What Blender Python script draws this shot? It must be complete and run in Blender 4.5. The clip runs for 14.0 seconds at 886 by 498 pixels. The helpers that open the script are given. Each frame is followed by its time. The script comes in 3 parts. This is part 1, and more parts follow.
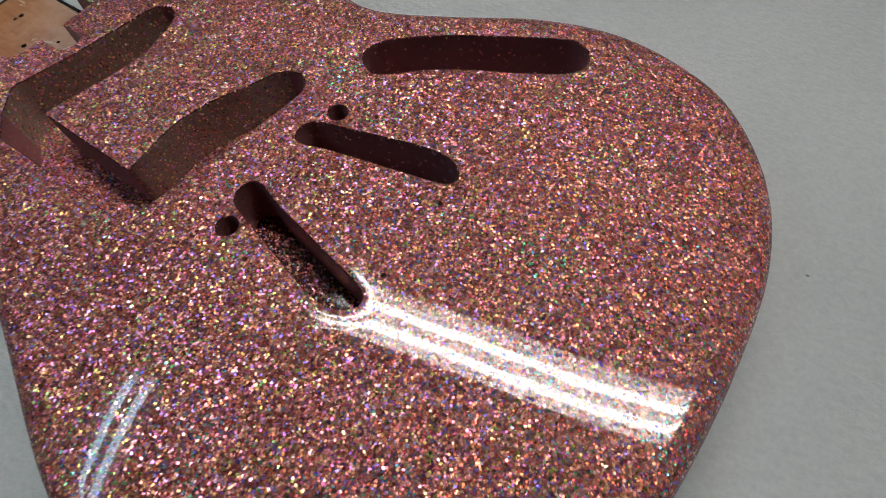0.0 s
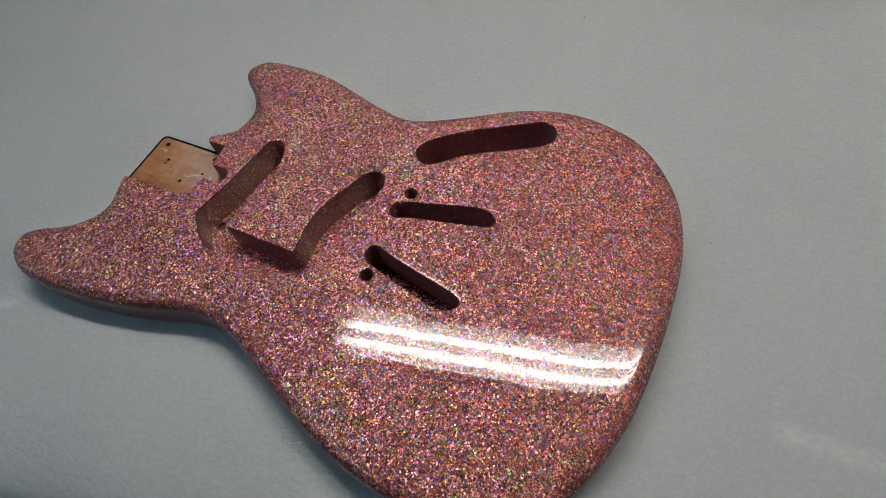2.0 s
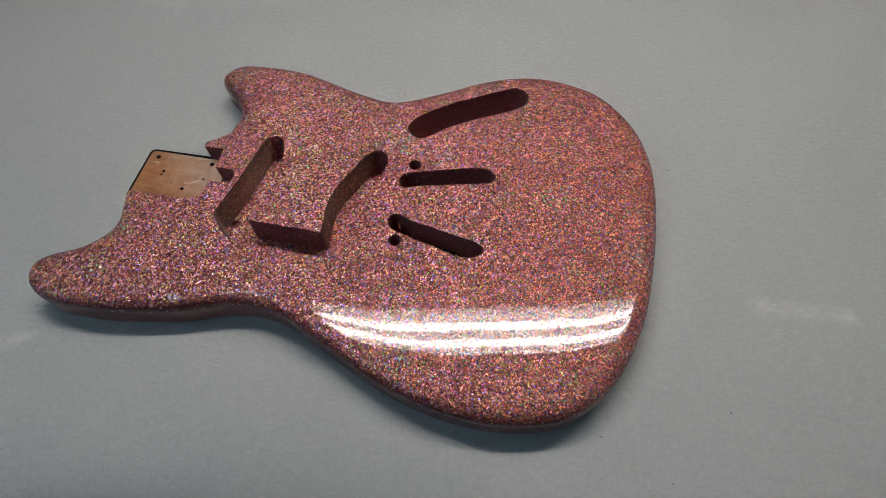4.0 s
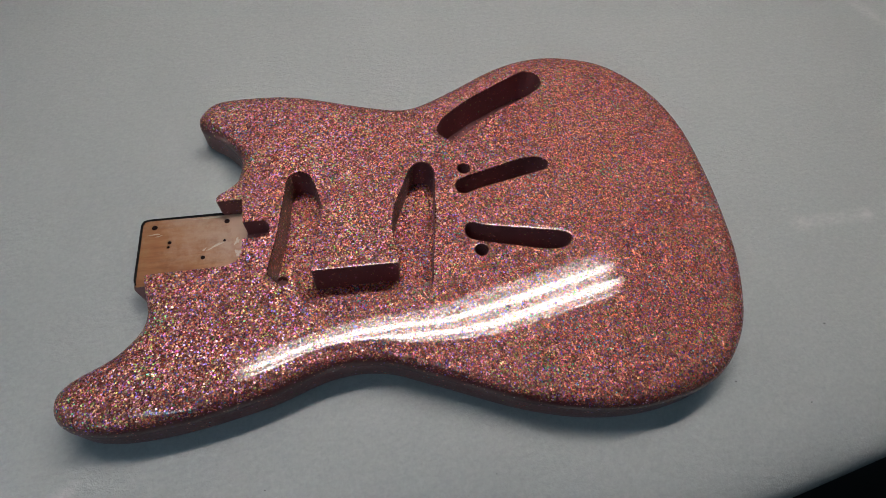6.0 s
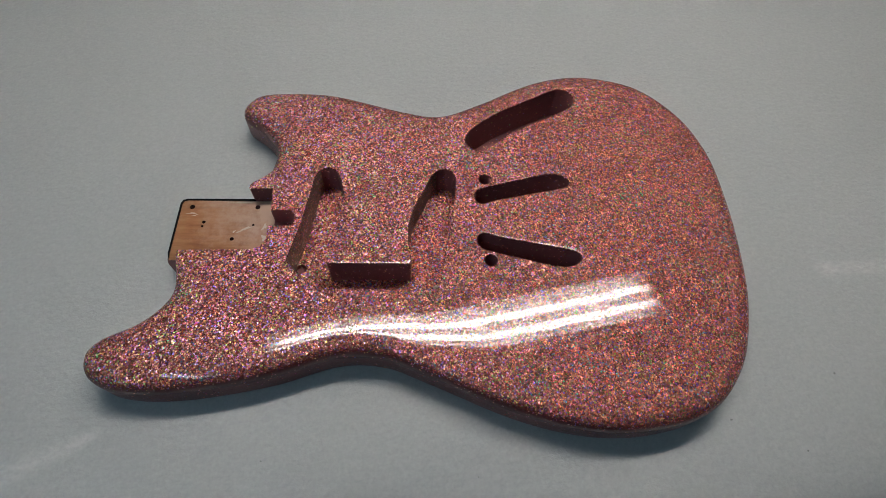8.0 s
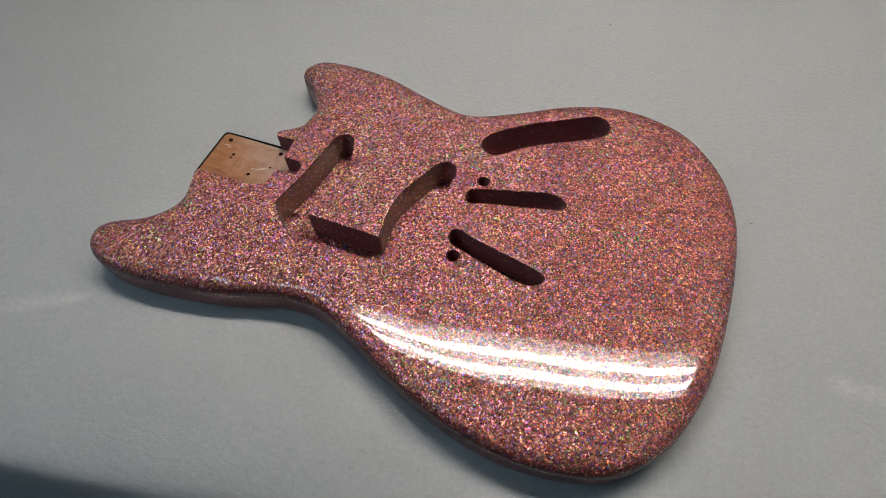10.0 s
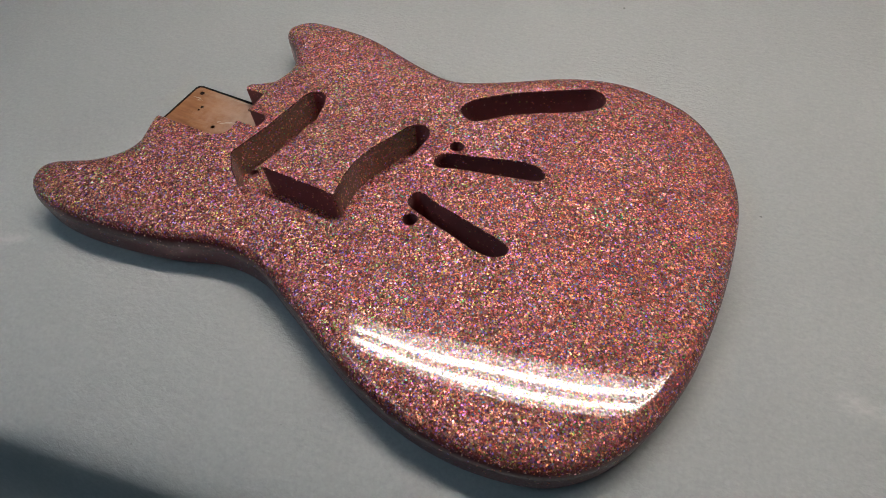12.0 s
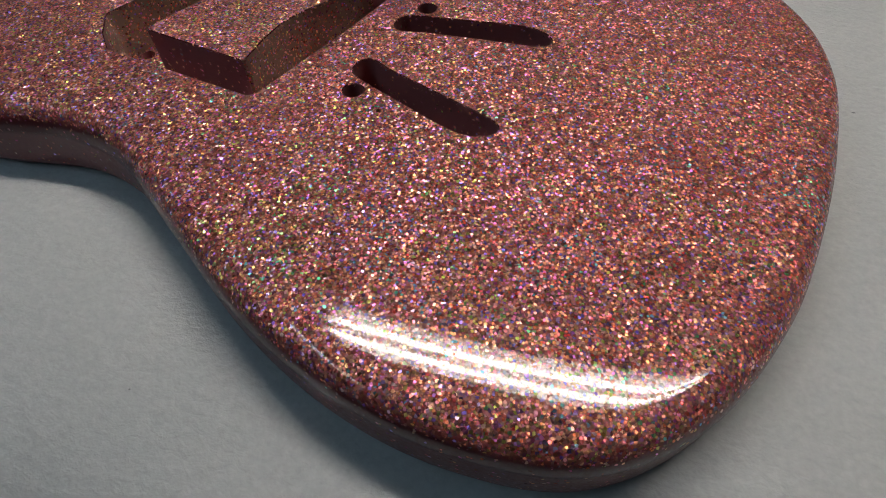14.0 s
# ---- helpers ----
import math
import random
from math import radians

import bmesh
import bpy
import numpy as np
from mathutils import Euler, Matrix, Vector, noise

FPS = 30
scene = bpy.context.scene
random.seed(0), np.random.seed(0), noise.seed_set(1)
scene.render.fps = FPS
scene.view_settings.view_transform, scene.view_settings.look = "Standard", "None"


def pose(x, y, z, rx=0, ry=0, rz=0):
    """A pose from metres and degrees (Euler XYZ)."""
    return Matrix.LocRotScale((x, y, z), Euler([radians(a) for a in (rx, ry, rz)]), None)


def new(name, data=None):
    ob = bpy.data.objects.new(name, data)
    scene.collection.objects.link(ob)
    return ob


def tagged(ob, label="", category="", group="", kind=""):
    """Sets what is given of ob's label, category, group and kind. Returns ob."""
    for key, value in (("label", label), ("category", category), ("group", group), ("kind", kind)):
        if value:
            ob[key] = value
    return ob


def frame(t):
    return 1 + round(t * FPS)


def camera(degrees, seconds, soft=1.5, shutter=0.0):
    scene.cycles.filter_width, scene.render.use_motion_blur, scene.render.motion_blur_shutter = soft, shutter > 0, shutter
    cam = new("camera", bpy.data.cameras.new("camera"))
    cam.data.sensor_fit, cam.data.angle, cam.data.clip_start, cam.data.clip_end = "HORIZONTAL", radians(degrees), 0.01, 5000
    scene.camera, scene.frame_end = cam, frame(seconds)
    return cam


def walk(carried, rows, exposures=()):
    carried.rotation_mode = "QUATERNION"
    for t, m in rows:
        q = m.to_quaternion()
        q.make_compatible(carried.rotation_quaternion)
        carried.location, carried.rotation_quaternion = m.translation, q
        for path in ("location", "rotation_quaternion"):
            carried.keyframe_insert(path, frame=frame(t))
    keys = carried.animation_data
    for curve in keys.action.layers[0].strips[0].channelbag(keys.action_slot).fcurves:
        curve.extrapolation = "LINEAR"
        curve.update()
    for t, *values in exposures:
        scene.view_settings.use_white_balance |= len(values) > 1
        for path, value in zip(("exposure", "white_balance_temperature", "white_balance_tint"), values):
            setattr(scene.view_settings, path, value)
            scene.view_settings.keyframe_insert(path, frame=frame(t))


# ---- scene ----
from mathutils.geometry import delaunay_2d_cdt

cam = camera(79.0, 14.0, soft=0.7, shutter=0.15)
# seconds, eye in metres, Euler angles in degrees
ROWS = [
    (0.0, 0.1453, -0.0814, 0.2289, 28.58, 1.70, 33.52),
    (0.5, 0.1444, -0.1094, 0.2789, 28.76, 3.48, 32.08),
    (1.0, 0.1521, -0.1323, 0.3250, 30.33, 4.26, 30.44),
    (1.5, 0.1507, -0.1492, 0.3418, 31.35, 4.07, 27.91),
    (2.0, 0.1425, -0.1650, 0.3678, 30.13, 4.45, 23.52),
    (2.5, 0.1271, -0.1834, 0.3808, 29.31, 4.39, 19.34),
    (3.0, 0.1089, -0.2108, 0.3879, 29.76, 3.18, 15.04),
    (3.5, 0.0953, -0.2298, 0.3952, 29.65, 2.69, 12.86),
    (3.7, 0.0946, -0.2363, 0.3977, 29.52, 2.24, 12.40),
    (5.8, -0.0673, -0.2244, 0.3717, 30.36, -2.70, -8.36),
    (6.0, -0.0776, -0.2205, 0.3712, 29.95, -3.38, -9.09),
    (6.5, -0.0947, -0.2142, 0.3732, 28.96, -3.90, -9.42),
    (7.0, -0.1000, -0.2184, 0.3716, 29.49, -4.52, -9.63),
    (7.5, -0.0864, -0.2260, 0.3818, 29.41, -4.21, -7.83),
    (8.0, -0.0551, -0.2254, 0.3885, 29.40, -2.39, -1.37),
    (8.2, -0.0387, -0.2272, 0.3856, 29.81, -1.80, 1.61),
    (10.3, 0.0846, -0.2312, 0.3816, 31.80, 1.49, 21.67),
    (10.5, 0.0934, -0.2292, 0.3830, 31.79, 1.73, 22.41),
    (11.0, 0.1053, -0.2307, 0.3832, 32.62, 1.76, 23.30),
    (11.5, 0.1155, -0.2293, 0.3612, 33.47, 1.96, 24.54),
    (12.0, 0.1226, -0.2229, 0.3215, 34.57, 1.52, 25.80),
    (12.5, 0.1212, -0.2176, 0.2842, 35.18, 1.13, 26.14),
    (13.0, 0.1244, -0.2130, 0.2576, 35.72, 1.03, 26.30),
    (13.5, 0.1251, -0.2045, 0.2205, 35.80, 0.54, 26.01),
    (14.0, 0.1249, -0.1994, 0.1894, 36.22, 0.64, 25.73),
]

walk(cam, [(t, pose(x, y, z, rx, ry, rz)) for t, x, y, z, rx, ry, rz in ROWS], exposures=[(0.0, -0.02, 6270, 6), (1.5, -0.04, 6320, 7), (3.5, -0.03, 6500, 9), (6.0, -0.02, 6440, 9), (8.0, 0.0, 6450, 8), (10.5, 0.18, 6680, 10), (12.0, 0.14, 6700, 10), (14.0, 0.06, 6620, 10)])

# ---- world: a closed workshop with next to no daylight ----
world = bpy.data.worlds.new("world")
world.use_nodes = True
world.node_tree.nodes["Background"].inputs[0].default_value = (0.6, 0.75, 1.0, 1)
world.node_tree.nodes["Background"].inputs[1].default_value = 0.02
scene.world = world
scene.view_settings.exposure = 0.0
MAIN_LIGHT, SIDE_LIGHT = 47.0, 18.0

TOP = 0.0375          # height of the body's face over the bench
TURN = 10.1           # the bench and the lamp over it are turned by this many degrees


# ---- materials ----
def nodes_of(name):
    m = bpy.data.materials.new(name)
    m.use_nodes = True
    t = m.node_tree
    return m, t, t.nodes, t.links, t.nodes["Principled BSDF"]


def ramp(nd, stops, interp="LINEAR"):
    r = nd.new("ShaderNodeValToRGB")
    r.color_ramp.interpolation = interp
    e = r.color_ramp.elements
    while len(e) < len(stops):
        e.new(0.5)
    for k, (p, c) in enumerate(stops):
        e[k].position, e[k].color = p, (*c, 1)
    return r


def noise_node(nd, lk, coord, scale, detail=4.0, rough=0.5):
    n = nd.new("ShaderNodeTexNoise")
    n.inputs["Scale"].default_value, n.inputs["Detail"].default_value = scale, detail
    n.inputs["Roughness"].default_value = rough
    lk.new(coord, n.inputs["Vector"])
    return n


def maths(nd, lk, op, a, b=None, clamp=False):
    n = nd.new("ShaderNodeMath")
    n.operation, n.use_clamp = op, clamp
    for k, v in enumerate((a, b)):
        if v is None:
            continue
        if isinstance(v, (int, float)):
            n.inputs[k].default_value = v
        else:
            lk.new(v, n.inputs[k])
    return n.outputs[0]


def mixed(nd, lk, fac, a, b, blend="MIX"):
    n = nd.new("ShaderNodeMix")
    n.data_type, n.blend_type = "RGBA", blend
    for k, v in ((0, fac), (6, a), (7, b)):
        if isinstance(v, (int, float)):
            n.inputs[k].default_value = v
        elif isinstance(v, tuple):
            n.inputs[k].default_value = (*v, 1)
        else:
            lk.new(v, n.inputs[k])
    return n.outputs[2]


def flake_material(name, base, share, tilt, coat, rough=0.40, size=1000.0, metal=0.62, sides=None, gloss=0.06):
    """Metal flakes of about a millimetre, each with a hue and a tilt of its own, in tinted lacquer."""
    m, t, nd, lk, p = nodes_of(name)
    co = nd.new("ShaderNodeTexCoord").outputs["Object"]
    v = nd.new("ShaderNodeTexVoronoi")
    v.inputs["Scale"].default_value = size
    # bent a little, so that the flakes are ragged chips and no discs
    ragged = nd.new("ShaderNodeTexNoise")
    ragged.inputs["Scale"].default_value, ragged.inputs["Detail"].default_value = size * 1.6, 1.0
    lk.new(co, ragged.inputs["Vector"])
    bend = nd.new("ShaderNodeVectorMath")
    bend.operation = "MULTIPLY_ADD"
    lk.new(ragged.outputs["Color"], bend.inputs[0])
    bend.inputs[1].default_value = (0.00045, 0.00045, 0.00045)
    lk.new(co, bend.inputs[2])
    lk.new(bend.outputs[0], v.inputs["Vector"])
    sep = nd.new("ShaderNodeSeparateColor")
    lk.new(v.outputs["Color"], sep.inputs[0])
    w = nd.new("ShaderNodeTexWhiteNoise")
    lk.new(v.outputs["Position"], w.inputs["Vector"])
    hue = ramp(nd, [(0.0, (0.88, 0.10, 0.11)), (0.14, (0.96, 0.32, 0.15)), (0.28, (0.88, 0.19, 0.24)), (0.40, (0.98, 0.47, 0.20)),
                    (0.52, (0.95, 0.42, 0.38)), (0.65, (0.78, 0.20, 0.46)), (0.71, (0.36, 0.27, 0.95)), (0.76, (0.98, 0.66, 0.55)), (0.82, (0.94, 0.44, 0.20)), (0.885, (0.70, 0.74, 0.20)), (0.935, (0.22, 0.80, 0.42)), (1.0, (0.26, 0.50, 0.86))])
    # the colours drift from patch to patch of the foil
    drift = noise_node(nd, lk, co, 28.0, 1.0)
    shift = maths(nd, lk, "MULTIPLY", maths(nd, lk, "SUBTRACT", drift.outputs["Fac"], 0.5), 0.4)
    lk.new(maths(nd, lk, "FRACT", maths(nd, lk, "ADD", maths(nd, lk, "MULTIPLY", w.outputs["Value"], 0.9), maths(nd, lk, "ADD", shift, 1.0)), 0.0), hue.inputs[0])
    cloud = noise_node(nd, lk, co, 14.0, 3.0)
    # flakes crowd and overlap in places
    crowd = nd.new("ShaderNodeTexVoronoi")
    crowd.inputs["Scale"].default_value = size * 0.58
    lk.new(co, crowd.inputs["Vector"])
    crowd_v = nd.new("ShaderNodeSeparateColor")
    lk.new(crowd.outputs["Color"], crowd_v.inputs[0])
    dense = maths(nd, lk, "ADD", maths(nd, lk, "MULTIPLY", crowd_v.outputs[0], 0.45), 0.78)
    if sides is None:
        on = maths(nd, lk, "LESS_THAN", sep.outputs[0], maths(nd, lk, "MULTIPLY", dense, share))
    else:
        # flakes thin out over the round-over, darkening it; plain brown sides have hardly any
        xyz = nd.new("ShaderNodeSeparateXYZ")
        lk.new(co, xyz.inputs[0])
        cover = nd.new("ShaderNodeMapRange")
        cover.inputs["From Min"].default_value, cover.inputs["From Max"].default_value = TOP - 0.0072, TOP - 0.0022
        cover.inputs["To Min"].default_value, cover.inputs["To Max"].default_value = sides, share
        lk.new(xyz.outputs[2], cover.inputs["Value"])
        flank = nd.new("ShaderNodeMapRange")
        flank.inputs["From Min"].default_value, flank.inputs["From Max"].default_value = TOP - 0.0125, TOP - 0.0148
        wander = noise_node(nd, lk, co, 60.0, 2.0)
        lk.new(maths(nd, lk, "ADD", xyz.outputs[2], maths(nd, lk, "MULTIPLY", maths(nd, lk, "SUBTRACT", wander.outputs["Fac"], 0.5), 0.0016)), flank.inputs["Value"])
        on = maths(nd, lk, "LESS_THAN", sep.outputs[0], maths(nd, lk, "MULTIPLY", dense, cover.outputs[0]))
    # a flake fills the middle of its cell, the tinted lacquer shows between
    speck = maths(nd, lk, "MULTIPLY", on, maths(nd, lk, "MULTIPLY", maths(nd, lk, "SUBTRACT", maths(nd, lk, "ADD", maths(nd, lk, "MULTIPLY", w.outputs["Value"], 0.22), 0.56), v.outputs["Distance"]), 5.0, True))
    if sides is not None:
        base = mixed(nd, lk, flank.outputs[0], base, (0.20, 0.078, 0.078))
        under = mixed(nd, lk, 1.0, base, maths(nd, lk, "ADD", maths(nd, lk, "MULTIPLY", cloud.outputs["Fac"], 0.4), 0.8), "MULTIPLY")
    else:
        under = mixed(nd, lk, cloud.outputs["Fac"], tuple(c * 0.8 for c in base), tuple(c * 1.2 for c in base))
    deep = mixed(nd, lk, 1.0, mixed(nd, lk, 0.27, under, hue.outputs[0]), maths(nd, lk, "ADD", maths(nd, lk, "MULTIPLY", sep.outputs[1], 1.0), 0.3), "MULTIPLY")
    ground = mixed(nd, lk, on, under, deep) if share < 0.5 else mixed(nd, lk, cover.outputs[0], under, deep) if sides is not None else deep
    strong = ramp(nd, [(0.0, (0.20,) * 3), (0.45, (0.50,) * 3), (0.75, (1.0,) * 3)])
    lk.new(sep.outputs[1], strong.inputs[0])
    value = maths(nd, lk, "MULTIPLY", strong.outputs[0], maths(nd, lk, "ADD", maths(nd, lk, "MULTIPLY", maths(nd, lk, "POWER", crowd_v.outputs[0], 1.7), 1.1), 0.38))
    flake = mixed(nd, lk, 1.0, hue.outputs[0], value, "MULTIPLY")
    # one flake in three is a bare mirror, the others are veiled by the tinted lacquer
    mirror = nd.new("ShaderNodeGamma")
    mirror.inputs["Gamma"].default_value = 1.25
    lk.new(hue.outputs[0], mirror.inputs["Color"])
    bare = maths(nd, lk, "MULTIPLY", speck, maths(nd, lk, "GREATER_THAN", sep.outputs[2], 0.74))
    lk.new(mixed(nd, lk, bare, mixed(nd, lk, speck, ground, flake), mirror.outputs[0]), p.inputs["Base Color"])
    lk.new(maths(nd, lk, "MAXIMUM", maths(nd, lk, "MULTIPLY", bare, 1.0), maths(nd, lk, "MULTIPLY", speck, metal)), p.inputs["Metallic"])
    p.inputs["Specular IOR Level"].default_value = gloss
    lk.new(maths(nd, lk, "SUBTRACT", maths(nd, lk, "ADD", maths(nd, lk, "MULTIPLY", sep.outputs[2], 0.16), rough - 0.08), maths(nd, lk, "MULTIPLY", bare, 0.13)), p.inputs["Roughness"])
    # the tilt of each flake
    geo = nd.new("ShaderNodeNewGeometry")
    off = nd.new("ShaderNodeVectorMath")
    off.operation = "SUBTRACT"
    lk.new(w.outputs["Color"], off.inputs[0])
    off.inputs[1].default_value = (0.5, 0.5, 0.5)
    sc = nd.new("ShaderNodeVectorMath")
    sc.operation = "SCALE"
    lk.new(off.outputs[0], sc.inputs[0])
    lk.new(maths(nd, lk, "MULTIPLY", on, tilt), sc.inputs["Scale"])
    add = nd.new("ShaderNodeVectorMath")
    lk.new(geo.outputs["Normal"], add.inputs[0])
    lk.new(sc.outputs[0], add.inputs[1])
    nrm = nd.new("ShaderNodeVectorMath")
    nrm.operation = "NORMALIZE"
    lk.new(add.outputs[0], nrm.inputs[0])
    lk.new(nrm.outputs[0], p.inputs["Normal"])
    # the lacquer on top, with the slight waves of a hand-sprayed coat
    p.inputs["Coat Weight"].default_value = coat
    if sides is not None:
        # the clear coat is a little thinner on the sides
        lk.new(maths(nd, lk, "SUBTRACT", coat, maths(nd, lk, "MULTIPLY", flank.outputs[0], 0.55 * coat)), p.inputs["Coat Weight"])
    p.inputs["Coat Roughness"].default_value = 0.004
    p.inputs["Coat IOR"].default_value = 1.5
    wave = noise_node(nd, lk, co, 30.0, 2.0)
    b = nd.new("ShaderNodeBump")
    b.inputs["Strength"].default_value, b.inputs["Distance"].default_value = 0.5, 0.00012
    lk.new(wave.outputs["Fac"], b.inputs["Height"])
    lk.new(b.outputs[0], p.inputs["Coat Normal"])
    return m


def plain(name, colour, rough, metal=0.0, spread=0.25, scale=40.0, bump=0.0, coat=0.0, gloss=0.5):
    m, t, nd, lk, p = nodes_of(name)
    co = nd.new("ShaderNodeTexCoord").outputs["Object"]
    n = noise_node(nd, lk, co, scale)
    f = noise_node(nd, lk, co, scale * 11)
    k = maths(nd, lk, "ADD", maths(nd, lk, "MULTIPLY", n.outputs["Fac"], 0.7), maths(nd, lk, "MULTIPLY", f.outputs["Fac"], 0.3))
    lk.new(mixed(nd, lk, k, tuple(c * (1 - spread) for c in colour), tuple(c * (1 + spread) for c in colour)), p.inputs["Base Color"])
    p.inputs["Roughness"].default_value, p.inputs["Metallic"].default_value = rough, metal
    p.inputs["Specular IOR Level"].default_value = gloss
    p.inputs["Coat Weight"].default_value = coat
    if bump:
        b = nd.new("ShaderNodeBump")
        b.inputs["Strength"].default_value, b.inputs["Distance"].default_value = 0.5, bump
        lk.new(f.outputs["Fac"], b.inputs["Height"])
        lk.new(b.outputs[0], p.inputs["Normal"])
    return m


def felt_material():
    """Grey matted cover of the bench, with a few pale scuffs."""
    m, t, nd, lk, p = nodes_of("grey_felt")
    co = nd.new("ShaderNodeTexCoord").outputs["Object"]
    big = noise_node(nd, lk, co, 5.0, 3.0)
    warp = nd.new("ShaderNodeMapping")
    warp.inputs["Scale"].default_value = (0.85, 1.3, 1.0)
    warp.inputs["Rotation"].default_value = (0, 0, 0.3)
    lk.new(co, warp.inputs["Vector"])
    mid = noise_node(nd, lk, warp.outputs[0], 215.0, 2.6, 0.5)
    mid.inputs["Distortion"].default_value = 0.5
    fine = noise_node(nd, lk, co, 900.0, 3.0)
    fleck = noise_node(nd, lk, co, 420.0, 3.0, 0.6)
    k = maths(nd, lk, "ADD", maths(nd, lk, "MULTIPLY", big.outputs["Fac"], 0.35), maths(nd, lk, "MULTIPLY", maths(nd, lk, "SUBTRACT", mid.outputs["Fac"], 0.18), 1.0), True)
    col = mixed(nd, lk, k, (0.328, 0.337, 0.331), (0.420, 0.422, 0.411))
    col = mixed(nd, lk, 1.0, col, maths(nd, lk, "ADD", maths(nd, lk, "MULTIPLY", fleck.outputs["Fac"], 0.34), 0.83), "MULTIPLY")
    # pale scuffs, set out in the room's axes
    room = nd.new("ShaderNodeMapping")
    room.inputs["Rotation"].default_value = (0, 0, radians(TURN))
    lk.new(co, room.inputs["Vector"])
    for x, y, lx, ly, turn in SCUFFS:
        mp = nd.new("ShaderNodeMapping")
        mp.vector_type = "TEXTURE"
        mp.inputs["Location"].default_value = (x, y, 0)
        mp.inputs["Rotation"].default_value = (0, 0, radians(turn))
        mp.inputs["Scale"].default_value = (lx, ly, 1)
        lk.new(room.outputs[0], mp.inputs["Vector"])
        g = nd.new("ShaderNodeTexGradient")
        g.gradient_type = "SPHERICAL"
        lk.new(mp.outputs[0], g.inputs[0])
        f = maths(nd, lk, "MULTIPLY", g.outputs["Fac"], maths(nd, lk, "MULTIPLY", mid.outputs["Fac"], 0.62), True)
        col = mixed(nd, lk, f, col, (0.62, 0.61, 0.59))
    lk.new(col, p.inputs["Base Color"])
    p.inputs["Roughness"].default_value = 0.75
    h = maths(nd, lk, "ADD", maths(nd, lk, "MULTIPLY", mid.outputs["Fac"], 1.0), maths(nd, lk, "MULTIPLY", fine.outputs["Fac"], 0.35))
    b = nd.new("ShaderNodeBump")
    b.inputs["Strength"].default_value, b.inputs["Distance"].default_value = 0.4, 0.0011
    lk.new(h, b.inputs["Height"])
    lk.new(b.outputs[0], p.inputs["Normal"])
    return m


def wood_material():
    """Bare amber wood of the neck pocket, with a milky film of old finish."""
    m, t, nd, lk, p = nodes_of("bare_wood")
    co = nd.new("ShaderNodeTexCoord").outputs["Object"]
    mp = nd.new("ShaderNodeMapping")
    mp.inputs["Scale"].default_value = (1.0, 7.0, 1.0)
    lk.new(co, mp.inputs["Vector"])
    grain = noise_node(nd, lk, mp.outputs[0], 60.0, 6.0, 0.6)
    blot = noise_node(nd, lk, co, 35.0, 3.0)
    film = noise_node(nd, lk, co, 75.0, 5.0, 0.7)
    base = ramp(nd, [(0.32, (0.16, 0.056, 0.021)), (0.5, (0.27, 0.112, 0.046)), (0.68, (0.34, 0.175, 0.085))])
    lk.new(maths(nd, lk, "ADD", maths(nd, lk, "MULTIPLY", grain.outputs["Fac"], 0.5), maths(nd, lk, "MULTIPLY", blot.outputs["Fac"], 0.5)), base.inputs[0])
    # the film lies mostly towards the inner end and the treble side
    sx = nd.new("ShaderNodeSeparateXYZ")
    lk.new(co, sx.inputs[0])
    along = maths(nd, lk, "MULTIPLY", maths(nd, lk, "ADD", maths(nd, lk, "ADD", sx.outputs[0], 0.232), maths(nd, lk, "MULTIPLY", sx.outputs[1], 0.9)), 9.0, True)
    f = ramp(nd, [(0.42, (0, 0, 0)), (0.72, (1, 1, 1))])
    lk.new(maths(nd, lk, "ADD", maths(nd, lk, "MULTIPLY", film.outputs["Fac"], 0.75), maths(nd, lk, "MULTIPLY", along, 0.6)), f.inputs[0])
    lk.new(mixed(nd, lk, maths(nd, lk, "MULTIPLY", f.outputs[0], 0.8), base.outputs[0], (0.42, 0.29, 0.22)), p.inputs["Base Color"])
    p.inputs["Roughness"].default_value = 0.3
    b = nd.new("ShaderNodeBump")
    b.inputs["Strength"].default_value, b.inputs["Distance"].default_value = 0.4, 0.0004
    lk.new(film.outputs["Fac"], b.inputs["Height"])
    lk.new(b.outputs[0], p.inputs["Normal"])
    return m


def glowing(name, colour, strength, half):
    m, t, nd, lk, p = nodes_of(name)
    p.inputs["Base Color"].default_value = (0.8, 0.8, 0.8, 1)
    p.inputs["Emission Color"].default_value = (*colour, 1)
    # the glow fades over the last hand's width of a tube
    xyz = nd.new("ShaderNodeSeparateXYZ")
    lk.new(nd.new("ShaderNodeTexCoord").outputs["Object"], xyz.inputs[0])
    fade = nd.new("ShaderNodeMapRange")
    fade.interpolation_type = "SMOOTHSTEP"
    fade.inputs["From Min"].default_value, fade.inputs["From Max"].default_value = half - 0.015, half - 0.075
    fade.inputs["To Min"].default_value, fade.inputs["To Max"].default_value = 0.12 * strength, strength
    lk.new(maths(nd, lk, "ABSOLUTE", xyz.outputs[0]), fade.inputs["Value"])
    lk.new(fade.outputs[0], p.inputs["Emission Strength"])
    return m


